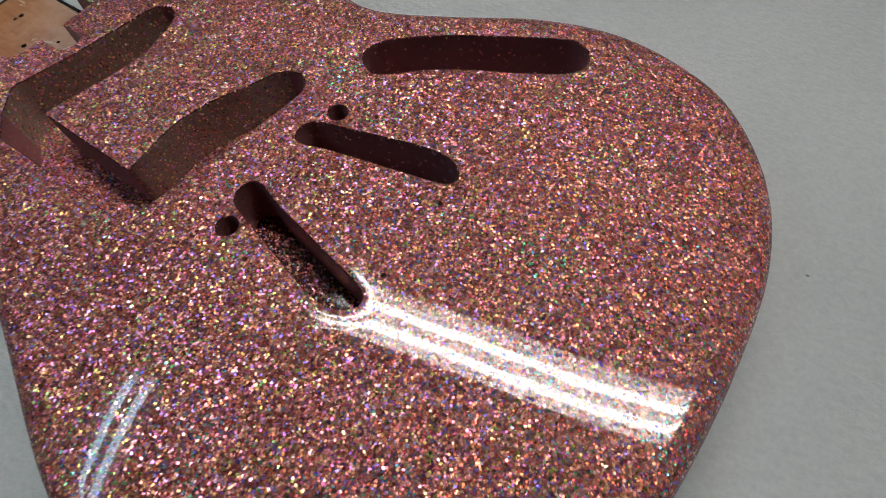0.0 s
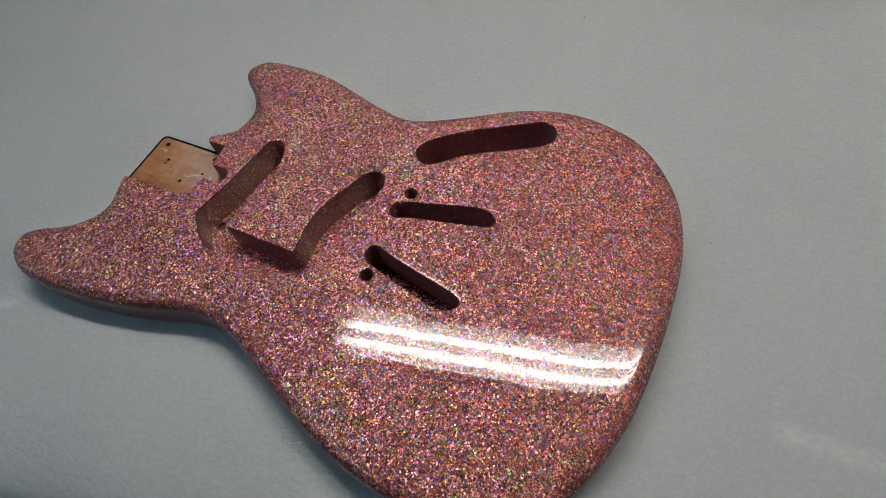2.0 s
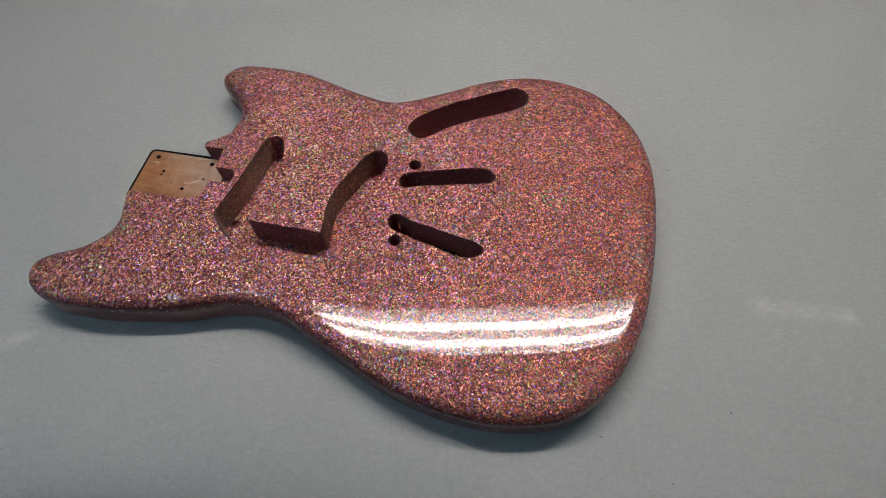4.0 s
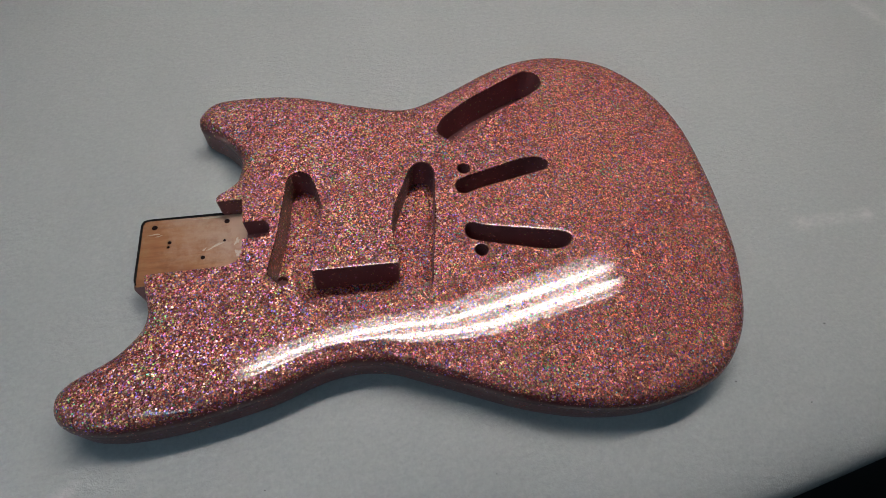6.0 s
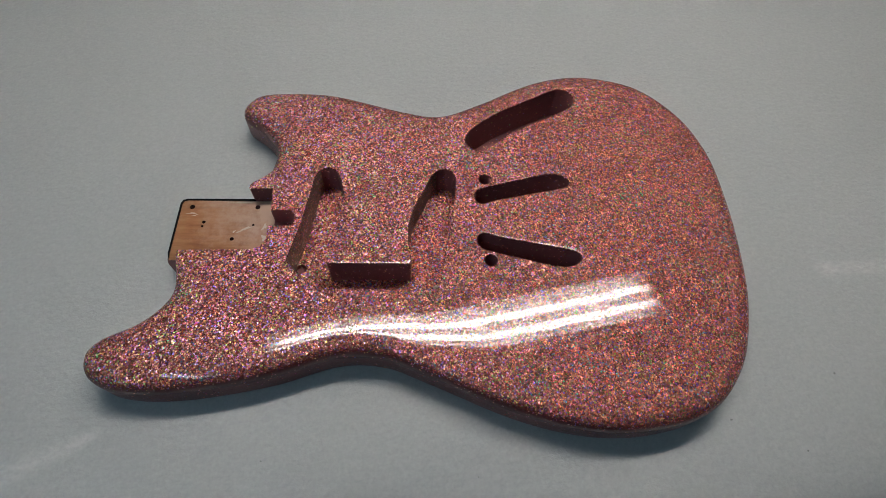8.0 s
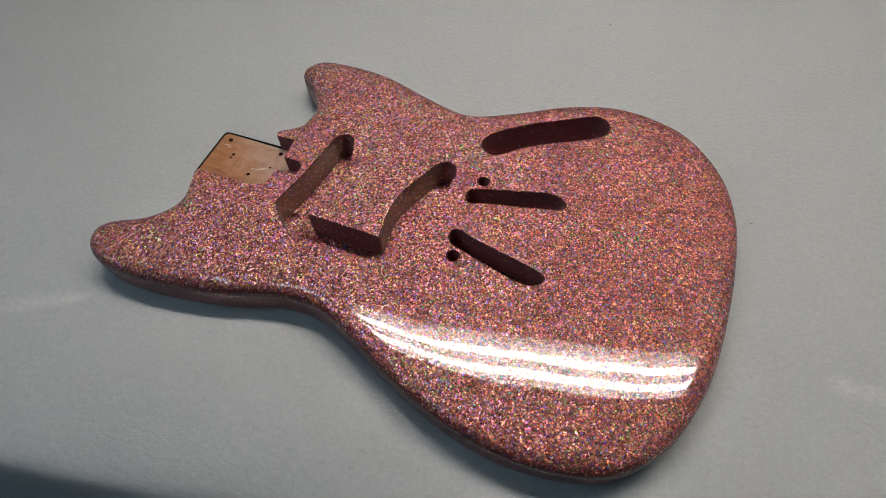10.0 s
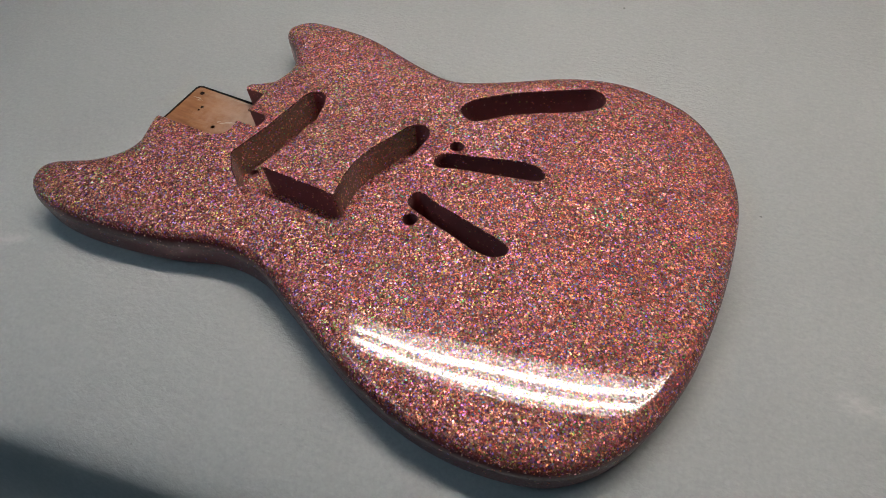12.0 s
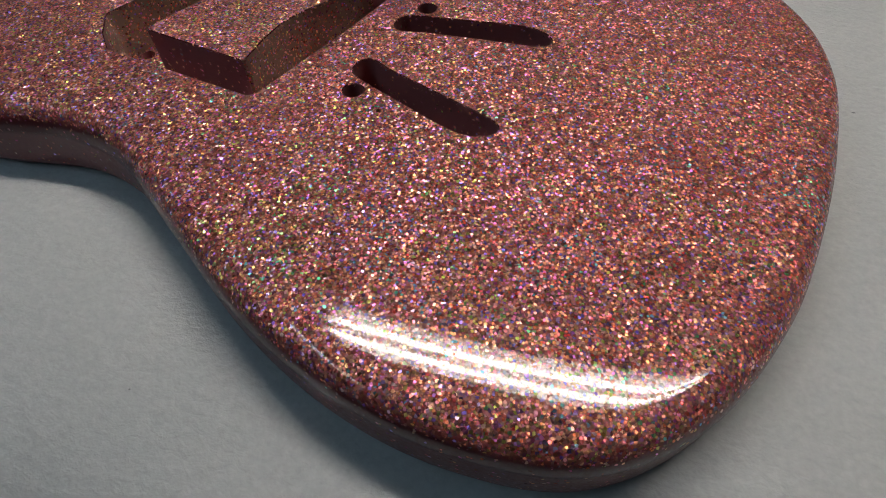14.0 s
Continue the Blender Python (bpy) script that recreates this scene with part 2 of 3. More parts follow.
# x, y, half length, half width, turn of the pale scuffs on the bench
SCUFFS = [(0.320, -0.0245, 0.046, 0.010, 1), (0.290, -0.026, 0.014, 0.011, 0), (0.353, -0.024, 0.013, 0.010, 0),
          (-0.308, -0.168, 0.050, 0.010, 26), (-0.281, -0.155, 0.016, 0.006, 33), (0.516, 0.238, 0.040, 0.014, -65)]
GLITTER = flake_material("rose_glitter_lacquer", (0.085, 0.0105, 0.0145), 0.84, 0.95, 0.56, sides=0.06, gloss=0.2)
CAVITY_PAINT = flake_material("lit_tan_glitter_overspray", (0.26, 0.17, 0.13), 0.3, 0.9, 0.1, 0.4, metal=0.12)
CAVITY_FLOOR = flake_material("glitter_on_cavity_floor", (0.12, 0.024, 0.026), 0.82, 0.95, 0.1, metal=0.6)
# slot floors: a darker base and fewer flakes than the pickup cavity floor
SLOT_FLOOR = flake_material("dark_sparse_glitter_on_slot_floor", (0.035, 0.007, 0.008), 0.42, 0.95, 0.1, metal=0.6)
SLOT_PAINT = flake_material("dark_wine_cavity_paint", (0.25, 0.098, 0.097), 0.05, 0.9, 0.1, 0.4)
RIM_LACQUER = flake_material("dark_sparse_flake_rim", (0.06, 0.014, 0.016), 0.16, 0.95, 0.2, metal=0.5)
BLACK_PAINT = plain("black_paint_edge", (0.012, 0.011, 0.011), 0.25, coat=0.5)
# near-black colour stands for the shade deep inside holes
HOLE_SHADE = plain("near_black_hole_shade", (0.012, 0.005, 0.005), 0.9, gloss=0.05)
HEEL_PAINT = plain("dark_maroon_heel_paint", (0.085, 0.034, 0.038), 0.4, coat=0.4)
WOOD = wood_material()
RESIDUE = plain("white_residue", (0.47, 0.385, 0.315), 0.5, spread=0.15, scale=300)
FELT = felt_material()
BENCH_DARK = plain("dark_bench_panel", (0.02, 0.02, 0.021), 0.7)
ROOM_WALL = plain("workshop_wall", (0.10, 0.10, 0.102), 0.85, scale=3, bump=0.002)
ROOM_FLOOR = plain("workshop_floor", (0.03, 0.03, 0.032), 0.7, scale=4)
WHITE_ENAMEL = plain("white_enamel", (0.88, 0.87, 0.86), 0.4, spread=0.04)
DULL_ENAMEL = plain("dull_grey_enamel", (0.13, 0.13, 0.135), 0.6, spread=0.1)
GREY_ENAMEL = plain("grey_enamel", (0.24, 0.235, 0.23), 0.5, spread=0.1)
DARK_PLASTIC = plain("lamp_holder_plastic", (0.5, 0.5, 0.48), 0.45)
WARM_TUBE = glowing("warm_white_tube", (1.0, 0.955, 0.92), MAIN_LIGHT, 0.545)
COOL_TUBE = glowing("cool_white_tube", (0.52, 0.77, 1.0), SIDE_LIGHT, 0.525)


# ---- mesh helpers ----
def link_mesh(name, verts, faces, material, sharp=35.0):
    me = bpy.data.meshes.new(name)
    me.from_pydata([tuple(v) for v in verts], [], [tuple(f) for f in faces])
    bm = bmesh.new()
    bm.from_mesh(me)
    bmesh.ops.remove_doubles(bm, verts=bm.verts, dist=1e-6)
    bmesh.ops.recalc_face_normals(bm, faces=bm.faces)
    for f in bm.faces:
        f.smooth = True
    for e in bm.edges:
        if len(e.link_faces) == 2 and e.calc_face_angle(0) > radians(sharp):
            e.smooth = False
    bm.to_mesh(me)
    bm.free()
    me.materials.append(material)
    return new(name, me)


def part(name, verts, faces, material, parent, label="", sharp=35.0):
    ob = link_mesh(name, verts, faces, material, sharp)
    ob.parent = parent
    return tagged(ob, label=label) if label else ob


def thing(name, label, category, group="", kind="", at=(0, 0, 0)):
    ob = new(name)
    ob.location = at
    ob.empty_display_size = 0.02
    return tagged(ob, label, category, group, kind)


def smooth_curve(points, step, closed, least=2):
    """Catmull-Rom curve through the points, with vertices about step apart."""
    P = np.array(points, float)
    Q = np.vstack([P[-1], P, P[0], P[1]]) if closed else np.vstack([2 * P[0] - P[1], P, 2 * P[-1] - P[-2]])
    out = []
    for p0, p1, p2, p3 in zip(Q[:-3], Q[1:-2], Q[2:-1], Q[3:]):
        n = max(least, int(np.ceil(np.linalg.norm(p2 - p1) / step)))
        for u in np.arange(n) / n:
            out.append(0.5 * (2 * p1 + (p2 - p0) * u + (2 * p0 - 5 * p1 + 4 * p2 - p3) * u ** 2 + (3 * p1 - p0 - 3 * p2 + p3) * u ** 3))
    if not closed:
        out.append(P[-1])
    return np.array(out)


def rounded(points, radii, n=5):
    """Closed polygon with its corners rounded; a radius of 0 keeps the corner."""
    P, out = np.array(points, float), []
    for k, r in enumerate(radii):
        a, b, c = P[k - 1], P[k], P[(k + 1) % len(P)]
        if r == 0:
            out.append(b)
            continue
        u, w = (a - b) / np.linalg.norm(a - b), (c - b) / np.linalg.norm(c - b)
        half = np.arccos(np.clip(u @ w, -1, 1)) / 2
        reach = min(r / np.tan(half), 0.49 * np.linalg.norm(a - b), 0.49 * np.linalg.norm(c - b))
        s, e = b + u * reach, b + w * reach
        for v in np.arange(n + 1) / n:
            out.append((1 - v) ** 2 * s + 2 * v * (1 - v) * b + v ** 2 * e)
    return np.array(out)


def densify(P, step):
    out = []
    for a, b in zip(P, np.roll(P, -1, 0)):
        n = max(1, int(np.ceil(np.linalg.norm(b - a) / step)))
        out += [a + (b - a) * u for u in np.arange(n) / n]
    return np.array(out)


def distance(points, A, B):
    """Distance of each point from the nearest of the segments A-B."""
    d = np.full(len(points), 9.0)
    for a, b in zip(A, B):
        ab = b - a
        u = np.clip(((points - a) @ ab) / (ab @ ab + 1e-18), 0, 1)
        d = np.minimum(d, np.linalg.norm(points - a - u[:, None] * ab, axis=1))
    return d


def inside(points, loop):
    odd = np.zeros(len(points), bool)
    for (x1, y1), (x2, y2) in zip(loop, np.roll(loop, -1, 0)):
        cross = (y1 > points[:, 1]) != (y2 > points[:, 1])
        xx = x1 + (points[:, 1] - y1) * (x2 - x1) / (y2 - y1 + 1e-18)
        odd ^= cross & (points[:, 0] < xx)
    return odd


def box(x0, y0, z0, x1, y1, z1):
    v = [(x, y, z) for z in (z0, z1) for y in (y0, y1) for x in (x0, x1)]
    return v, [(0, 2, 3, 1), (4, 5, 7, 6), (0, 1, 5, 4), (2, 6, 7, 3), (0, 4, 6, 2), (1, 3, 7, 5)]


def tube_mesh(radius, x0, x1, y, z, n=20):
    v, f = [], []
    for x, r in ((x0, radius * 0.6), (x0 + 0.003, radius), (x1 - 0.003, radius), (x1, radius * 0.6)):
        v += [(x, y + r * math.cos(2 * math.pi * k / n), z + r * math.sin(2 * math.pi * k / n)) for k in range(n)]
    for s in range(3):
        f += [(s * n + k, s * n + (k + 1) % n, (s + 1) * n + (k + 1) % n, (s + 1) * n + k) for k in range(n)]
    f += [tuple(range(n))[::-1], tuple(range(3 * n, 4 * n))]
    return v, f


# ---- the workshop ----
def wall(name, v, f, material, label, category):
    return tagged(link_mesh(name, v, f, material), label, category, kind="structure")


FLOOR_Z, CEIL_Z, R = -0.88, 1.75, 2.3
wall("floor", *box(-R, -R, FLOOR_Z - 0.1, R, R, FLOOR_Z), ROOM_FLOOR, "dark workshop floor below the bench", "floor")
wall("ceiling", *box(-R, -R, CEIL_Z, R, R, CEIL_Z + 0.1), ROOM_WALL, "plain dim workshop ceiling above the lamps", "ceiling")
wall("wall_north", *box(-R, R, FLOOR_Z, R, R + 0.1, CEIL_Z), ROOM_WALL, "plain dim workshop wall behind the bench", "wall")
wall("wall_south", *box(-R, -R - 0.1, FLOOR_Z, R, -R, CEIL_Z), ROOM_WALL, "plain dim workshop wall facing the bench", "wall")
wall("wall_east", *box(R, -R, FLOOR_Z, R + 0.1, R, CEIL_Z), ROOM_WALL, "plain dim workshop side wall", "wall")
wall("wall_west", *box(-R - 0.1, -R, FLOOR_Z, -R, R, CEIL_Z), ROOM_WALL, "plain dim workshop side wall", "wall")


def workbench():
    """The bench top, with a soft rounded front edge, under a grey felt cover."""
    bench = thing("workbench", "workbench under a light grey felt cover with rounded edge", "workbench")
    bench.rotation_euler = (0, 0, radians(TURN))
    front, back, left, right = -0.258, 1.05, -1.25, 1.25
    xs = np.linspace(left, right, 100)
    v, n = [], 0
    for x in xs:
        # towards the neck end the cover hangs lower and sags outwards
        k = 1 / (1 + math.exp((x - 0.02) / 0.03))
        fr, r = front + 0.023 * k, 0.034 - 0.002 * k
        prof = [(back, -0.12), (back, 0.0)]
        prof += [(y, 0.0) for y in np.linspace(back - 0.02, fr + 2.6 * r, 40)]
        fall = [(fr + 2.0 * r, -0.0004 - 0.0008 * k), (fr + 1.0 * r, -0.0035 - 0.0045 * k), (fr + 0.34 * r, -0.012 - 0.006 * k), (fr + 0.03 * r, -0.028 - 0.006 * k),
                (fr - 0.006 * k, -0.050), (fr - 0.022 * k, -0.082), (fr - 0.062 * k, -0.12 - 0.03 * k)]
        prof += [tuple(p) for p in smooth_curve(fall, 0.02, False, 5)]
        n = len(prof)
        v += [(x, y, z) for y, z in prof]
    f = [(i * n + j, i * n + j + 1, (i + 1) * n + j + 1, (i + 1) * n + j) for i in range(len(xs) - 1) for j in range(n - 1)]
    f += [tuple(range(n)), tuple(range((len(xs) - 1) * n, len(xs) * n))]
    f += [(i * n, (i + 1) * n, (i + 2) * n - 1, (i + 1) * n - 1) for i in range(len(xs) - 1)]
    cover = part("cover", v, f, FELT, bench, "light grey felt, scuffed pale in places")
    part("base", *box(left + 0.02, front + 0.05, FLOOR_Z, right - 0.02, back - 0.02, -0.12), BENCH_DARK, bench, "dark bench panel")
    return bench


workbench()


# ---- the lamps ----
def shop_light(name, length, tube, enamel, label):
    """Batten with two fluorescent tubes below an angled white reflector; x along the tubes, z = 0 at the tubes."""
    lamp = thing(name, label, "lamp", "lamps over the bench")
    h = length / 2
    part("housing", *box(-h, -0.03, 0.0475, h, 0.03, 0.085), GREY_ENAMEL, lamp, "grey enamelled batten housing")
    for x in (-h * 0.7, h * 0.7):
        part("hanger", *box(x - 0.003, -0.003, 0.07, x + 0.003, 0.003, CEIL_Z - TOP - 1.0), GREY_ENAMEL, lamp, "thin steel hanger rod")
    part("back_plate", *box(-h, -0.0355, 0.0445, h, 0.0355, 0.047), enamel, lamp, "enamelled plate behind the tubes")
    for s in (-1, 1):
        inner = [(0.036, 0.045), (0.052, 0.030), (0.062, 0.010), (0.067, -0.012)]
        pts = [(s * y, z) for y, z in inner] + [(s * (y + 0.0015), z + 0.001) for y, z in inner[::-1]]
        v = [(x, y, z) for x in (-h, h) for y, z in pts]
        f = [(k, (k + 1) % 8, 8 + (k + 1) % 8, 8 + k) for k in range(8)] + [(k, 7 - k, 6 - k, k + 1) for k in range(3)] + [(8 + k, 9 + k, 14 - k, 15 - k) for k in range(3)]
        part("reflector", v, f, enamel, lamp, "angled reflector wing")
        y = s * 0.0235 - 0.0055
        v, f = tube_mesh(0.0102, -h + 0.016, h - 0.016, y, 0.0)
        part("tube", v, f, tube, lamp, "lit fluorescent tube")
        for e in (-1, 1):
            a, b = sorted((e * (h - 0.016), e * h))
            part("tube_holder", *box(a, y - 0.011, -0.013, b, y + 0.011, 0.0442), DARK_PLASTIC, lamp)
    return lamp


main_lamp = shop_light("shop_light", 1.09, WARM_TUBE, WHITE_ENAMEL, "twin-tube fluorescent shop light with white reflector over the bench")
main_lamp.matrix_world = pose(0.093, 0.286, TOP + 1.0, 0, 0, TURN + 1.7)
side_lamp = shop_light("shop_light", 1.05, COOL_TUBE, DULL_ENAMEL, "bluish twin-tube fluorescent shop light beyond the bench end")
side_lamp.matrix_world = pose(-0.54, -0.69, TOP + 1.0, 0, 0, TURN - 90)


# ---- the guitar body ----
MM = 0.001
EDGE = [(-188, 29.2), (-187.4, 32.6), (-184.2, 36), (-180, 40.5), (-174, 52), (-173, 72), (-187, 93), (-206, 110), (-203, 124), (-189, 134), (-154, 136), (-121, 132), (-65, 115), (-34, 111), (1, 126), (45, 150), (83, 161), (118, 159), (153, 145), (183, 111), (198, 69), (201, 18), (198, -33), (191, -74), (174, -117), (145, -147), (105, -159), (61, -159), (13, -147), (-45, -122), (-78, -109), (-112, -108), (-156, -121), (-210, -130), (-250, -130), (-272, -121), (-278, -106), (-270, -94), (-246, -81), (-232, -65), (-230, -49), (-232, -29.5)]
POCKET = [(-231, -28), (-178, -27.6), (-173.5, -25.6), (-170, -22.5), (-168.3, -18), (-168, -7), (-154, -7), (-151, -5.5), (-149.2, -2.5), (-149.2, 2.5), (-151, 5.5), (-154, 7), (-168, 7), (-169, 27.5), (-186.5, 27.2)]
PICKUPS = [(-151, -37), (-144, -8), (-139, 22), (-137, 38), (-133, 46), (-127, 48.5), (-120, 45), (-116, 36), (-111.5, 15), (-114, -4), (-118, -20), (-122, -39.5),
           (-59, -40.5), (-61.5, -20), (-61.5, -6), (-58, 8), (-50, 25), (-43, 41), (-38, 46), (-32, 47.5), (-26, 44), (-23.5, 37), (-29, -5), (-33, -25), (-39, -60.5), (-126, -60.5), (-139, -51)]
SLOT = [(-9, 21), (-7.5, 25), (-2, 28.5), (25, 36), (48, 42), (59, 42.5), (66, 39.5), (69, 34.5), (64, 29.5), (40, 24), (10, 17.5), (-3, 13.5), (-8, 16)]
CONTROL = [(-14, 81), (-13, 74), (-7, 68.5), (2, 68), (20, 83), (40, 95), (62, 106), (80, 117), (85.5, 126), (83, 135), (74, 139.5), (64, 136), (34, 120), (18, 111), (-6, 93)]


def pierced(loop, bores, z):
    """A flat sheet within a loop, open where the bores go down; its vertices and faces."""
    pts, edges = np.vstack([loop] + bores).tolist(), []
    for q in [loop] + bores:
        k = edges[-1][0] + 1 if edges else 0
        edges += [(k + i, k + (i + 1) % len(q)) for i in range(len(q))]
    flat, _, faces, *_ = delaunay_2d_cdt([Vector(q) for q in pts], edges, [], 0, 1e-7)
    flat = np.array([tuple(q) for q in flat])
    mid = np.array([flat[list(q)].mean(0) for q in faces])
    keep = inside(mid, loop)
    for q in bores:
        keep &= ~inside(mid, q)
    return [(x, y, z) for x, y in flat], [tuple(q) for q, yes in zip(faces, keep) if yes]


def guitar_body():
    body = thing("guitar_body", "unassembled electric guitar body in rose glitter lacquer lying on grey felt", "guitar body")
    edge = smooth_curve(EDGE, 1.8, False) * MM
    pocket = densify(np.array(POCKET, float), 2.0)
    end = [i for i in range(len(pocket)) if np.allclose(pocket[i], POCKET[-1])][0]
    open_pocket = pocket[:end + 1] * MM
    open_pocket = np.vstack([edge[-1:], open_pocket, edge[:1]])
    outer = np.vstack([edge, open_pocket[1:-1]])
    outer = outer[np.linalg.norm(outer - np.roll(outer, 1, 0), axis=1) > 2e-4]
    flip = np.array([1, -1])
    holes = {
        "pickup_cavity": densify(rounded(PICKUPS, [5] * 11 + [1.5, 3.0] + [5] * 14, 3), 2.0) * MM,
        "vibrato_slot": smooth_curve(SLOT, 2.0, True) * MM,
        "vibrato_slot.": smooth_curve(SLOT, 2.0, True)[::-1] * flip * MM,
        "control_cavity": smooth_curve(CONTROL, 2.0, True) * MM,
    }
    ring = np.array([(math.cos(2 * math.pi * k / 20), math.sin(2 * math.pi * k / 20)) for k in range(20)])
    holes["bridge_post_hole"] = np.array((0, 37.25)) * MM + ring * 0.0048
    holes["bridge_post_hole."] = np.array((0, -37.25)) * MM + ring * 0.0048
    for x, y, r in [(17.3, 0, 1.0), (70, 20.3, 1.25), (69.7, -20.3, 1.25), (17.5, -45, 1.15), (17.5, 44.5, 1.1), (-147, -56, 0.8), (-101, -67, 0.8), (-56, -65.5, 0.8)]:
        holes["screw_hole" + "." * len(holes)] = np.array((x, y)) * MM + ring[::2] * r * MM
    # the round-over along the edge, and the small soft rims of the openings
    AX, BZ, RIM = 0.0135, 0.0115, 0.0007
    wide = [h for k, h in holes.items() if "screw" not in k]
    rim_a = [open_pocket[:-1]] + wide
    rim_b = [open_pocket[1:]] + [np.roll(h, -1, 0) for h in wide]
    rim_a, rim_b = np.vstack(rim_a), np.vstack(rim_b)
    pts, edges = [], []

    def add_loop(P):
        k = len(pts)
        pts.extend(P.tolist())
        edges.extend((k + i, k + (i + 1) % len(P)) for i in range(len(P)))
    add_loop(outer)
    for h in holes.values():
        add_loop(h)
    extra = []
    tan = np.gradient(edge, axis=0)
    tan /= np.linalg.norm(tan, axis=1)[:, None]
    inward = np.c_[tan[:, 1], -tan[:, 0]]
    for a in np.radians([12, 24, 36, 48, 60, 72, 82, 90, 96]):
        dd = AX * (1 - math.cos(min(a, math.pi / 2))) + (0.002 if a > 1.6 else 0)
        q = edge + inward * dd
        extra.append(q[distance(q, edge[:-1], edge[1:]) > dd * 0.985])
    for P in [open_pocket] + wide:
        t2 = np.gradient(P, axis=0)
        t2 /= np.linalg.norm(t2, axis=1)[:, None] + 1e-12
        for side in (-1, 1):
            for dd in (0.25 * RIM, 0.6 * RIM, RIM, 0.0025, 0.005):
                q = P + side * dd * np.c_[t2[:, 1], -t2[:, 0]]
                extra.append(q[distance(q, rim_a, rim_b) > dd * 0.97])
    gx, gy = np.meshgrid(np.arange(-0.28, 0.205, 0.007), np.arange(-0.16, 0.165, 0.007))
    g = np.c_[gx.ravel(), gy.ravel()]
    g = g[(distance(g, edge[:-1], edge[1:]) > 0.017) & (distance(g, rim_a, rim_b) > 0.008)]
    extra.append(g)
    extra = np.vstack(extra)
    ok = inside(extra, outer)
    for h in holes.values():
        ok &= ~inside(extra, h)
    extra = extra[ok]
    # thin out points that lie closer than 0.15 mm
    seen, thin = set(), []
    for p in extra:
        key = (round(p[0] / 2.0e-4), round(p[1] / 2.0e-4))
        if key not in seen:
            seen.add(key)
            thin.append(p)
    pts.extend([list(p) for p in thin])
    vv, ee, ff, *_ = delaunay_2d_cdt([Vector(p) for p in pts], edges, [], 0, 1e-7)
    V = np.array([tuple(v) for v in vv])
    C = np.array([V[list(f)].mean(0) for f in ff])
    ok = inside(C, outer)
    for h in holes.values():
        ok &= ~inside(C, h)
    F = [tuple(f) for f, k in zip(ff, ok) if k]

    def height(Q, rims=True):
        d = distance(Q, edge[:-1], edge[1:])
        # the round-over dies out towards the two lips of the neck pocket
        lip = np.minimum(np.linalg.norm(Q - edge[0], axis=1), np.linalg.norm(Q - edge[-1], axis=1))
        k = 0.18 + 0.82 * np.clip(lip / 0.024, 0, 1) ** 1.5
        s = np.clip(1 - d / (AX * k), 0, 1)
        z = TOP - BZ * k * (1 - np.sqrt(np.clip(1 - s ** 3, 0, 1))) - 0.0010 * k * np.clip(1 - d / 0.045, 0, 1) ** 3
        if rims:
            dr = distance(Q, rim_a, rim_b)
            s = np.clip(1 - dr / RIM, 0, 1)
            z -= RIM * 0.8 * (1 - np.sqrt(np.clip(1 - s * s, 0, 1))) + 0.00016 * np.exp(-(dr / 0.0028) ** 2)
        return z
    Z = height(V)
    verts = [(x, y, z) for (x, y), z in zip(V, Z)]
    # the sides and the rounded back edge
    n0, m, low = len(verts), len(edge), TOP - BZ - 0.0010
    rows = [(0.0, low), (0.0, 0.5 * low + 0.004), (0.0, 0.007)] + [(0.007 * (1 - math.cos(a)), 0.007 * (1 - math.sin(a))) for a in np.radians([20, 40, 60, 80, 90])]
    shoulder = height(edge)
    for r, (inset, z) in enumerate(rows):
        verts += [(x, y, top if r == 0 else z) for (x, y), top in zip(edge + inward * inset, shoulder)]
    for r in range(len(rows) - 1):
        F += [(n0 + r * m + k, n0 + r * m + k + 1, n0 + (r + 1) * m + k + 1, n0 + (r + 1) * m + k) for k in range(m - 1)]
    F.append(tuple(n0 + (len(rows) - 1) * m + k for k in range(m)))
    # the sharp rims of the openings get a narrow darker band with few flakes
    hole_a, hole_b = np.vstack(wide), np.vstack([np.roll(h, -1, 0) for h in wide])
    on_rim = distance(np.array([np.mean([verts[i][:2] for i in f], axis=0) for f in F]), hole_a, hole_b) < 0.65 * RIM
    shell = part("shell", verts, [f for f, b in zip(F, on_rim) if not b], GLITTER, body, "rose and copper holographic glitter under clear gloss", 38)
    used = sorted({i for f, b in zip(F, on_rim) if b for i in f})
    place = {i: k for k, i in enumerate(used)}
    part("rim", [verts[i] for i in used], [tuple(place[i] for i in f) for f, b in zip(F, on_rim) if b], RIM_LACQUER, shell, "dark thinly flaked lacquer on the rims", 38)
    # linings of the openings
    depth = {"pickup_cavity": (0.0095, CAVITY_PAINT), "vibrato_slot": (0.010, SLOT_PAINT), "control_cavity": (0.004, SLOT_PAINT), "bridge_post_hole": (0.012, SLOT_PAINT), "screw_hole": (TOP - 0.0028, SLOT_PAINT)}
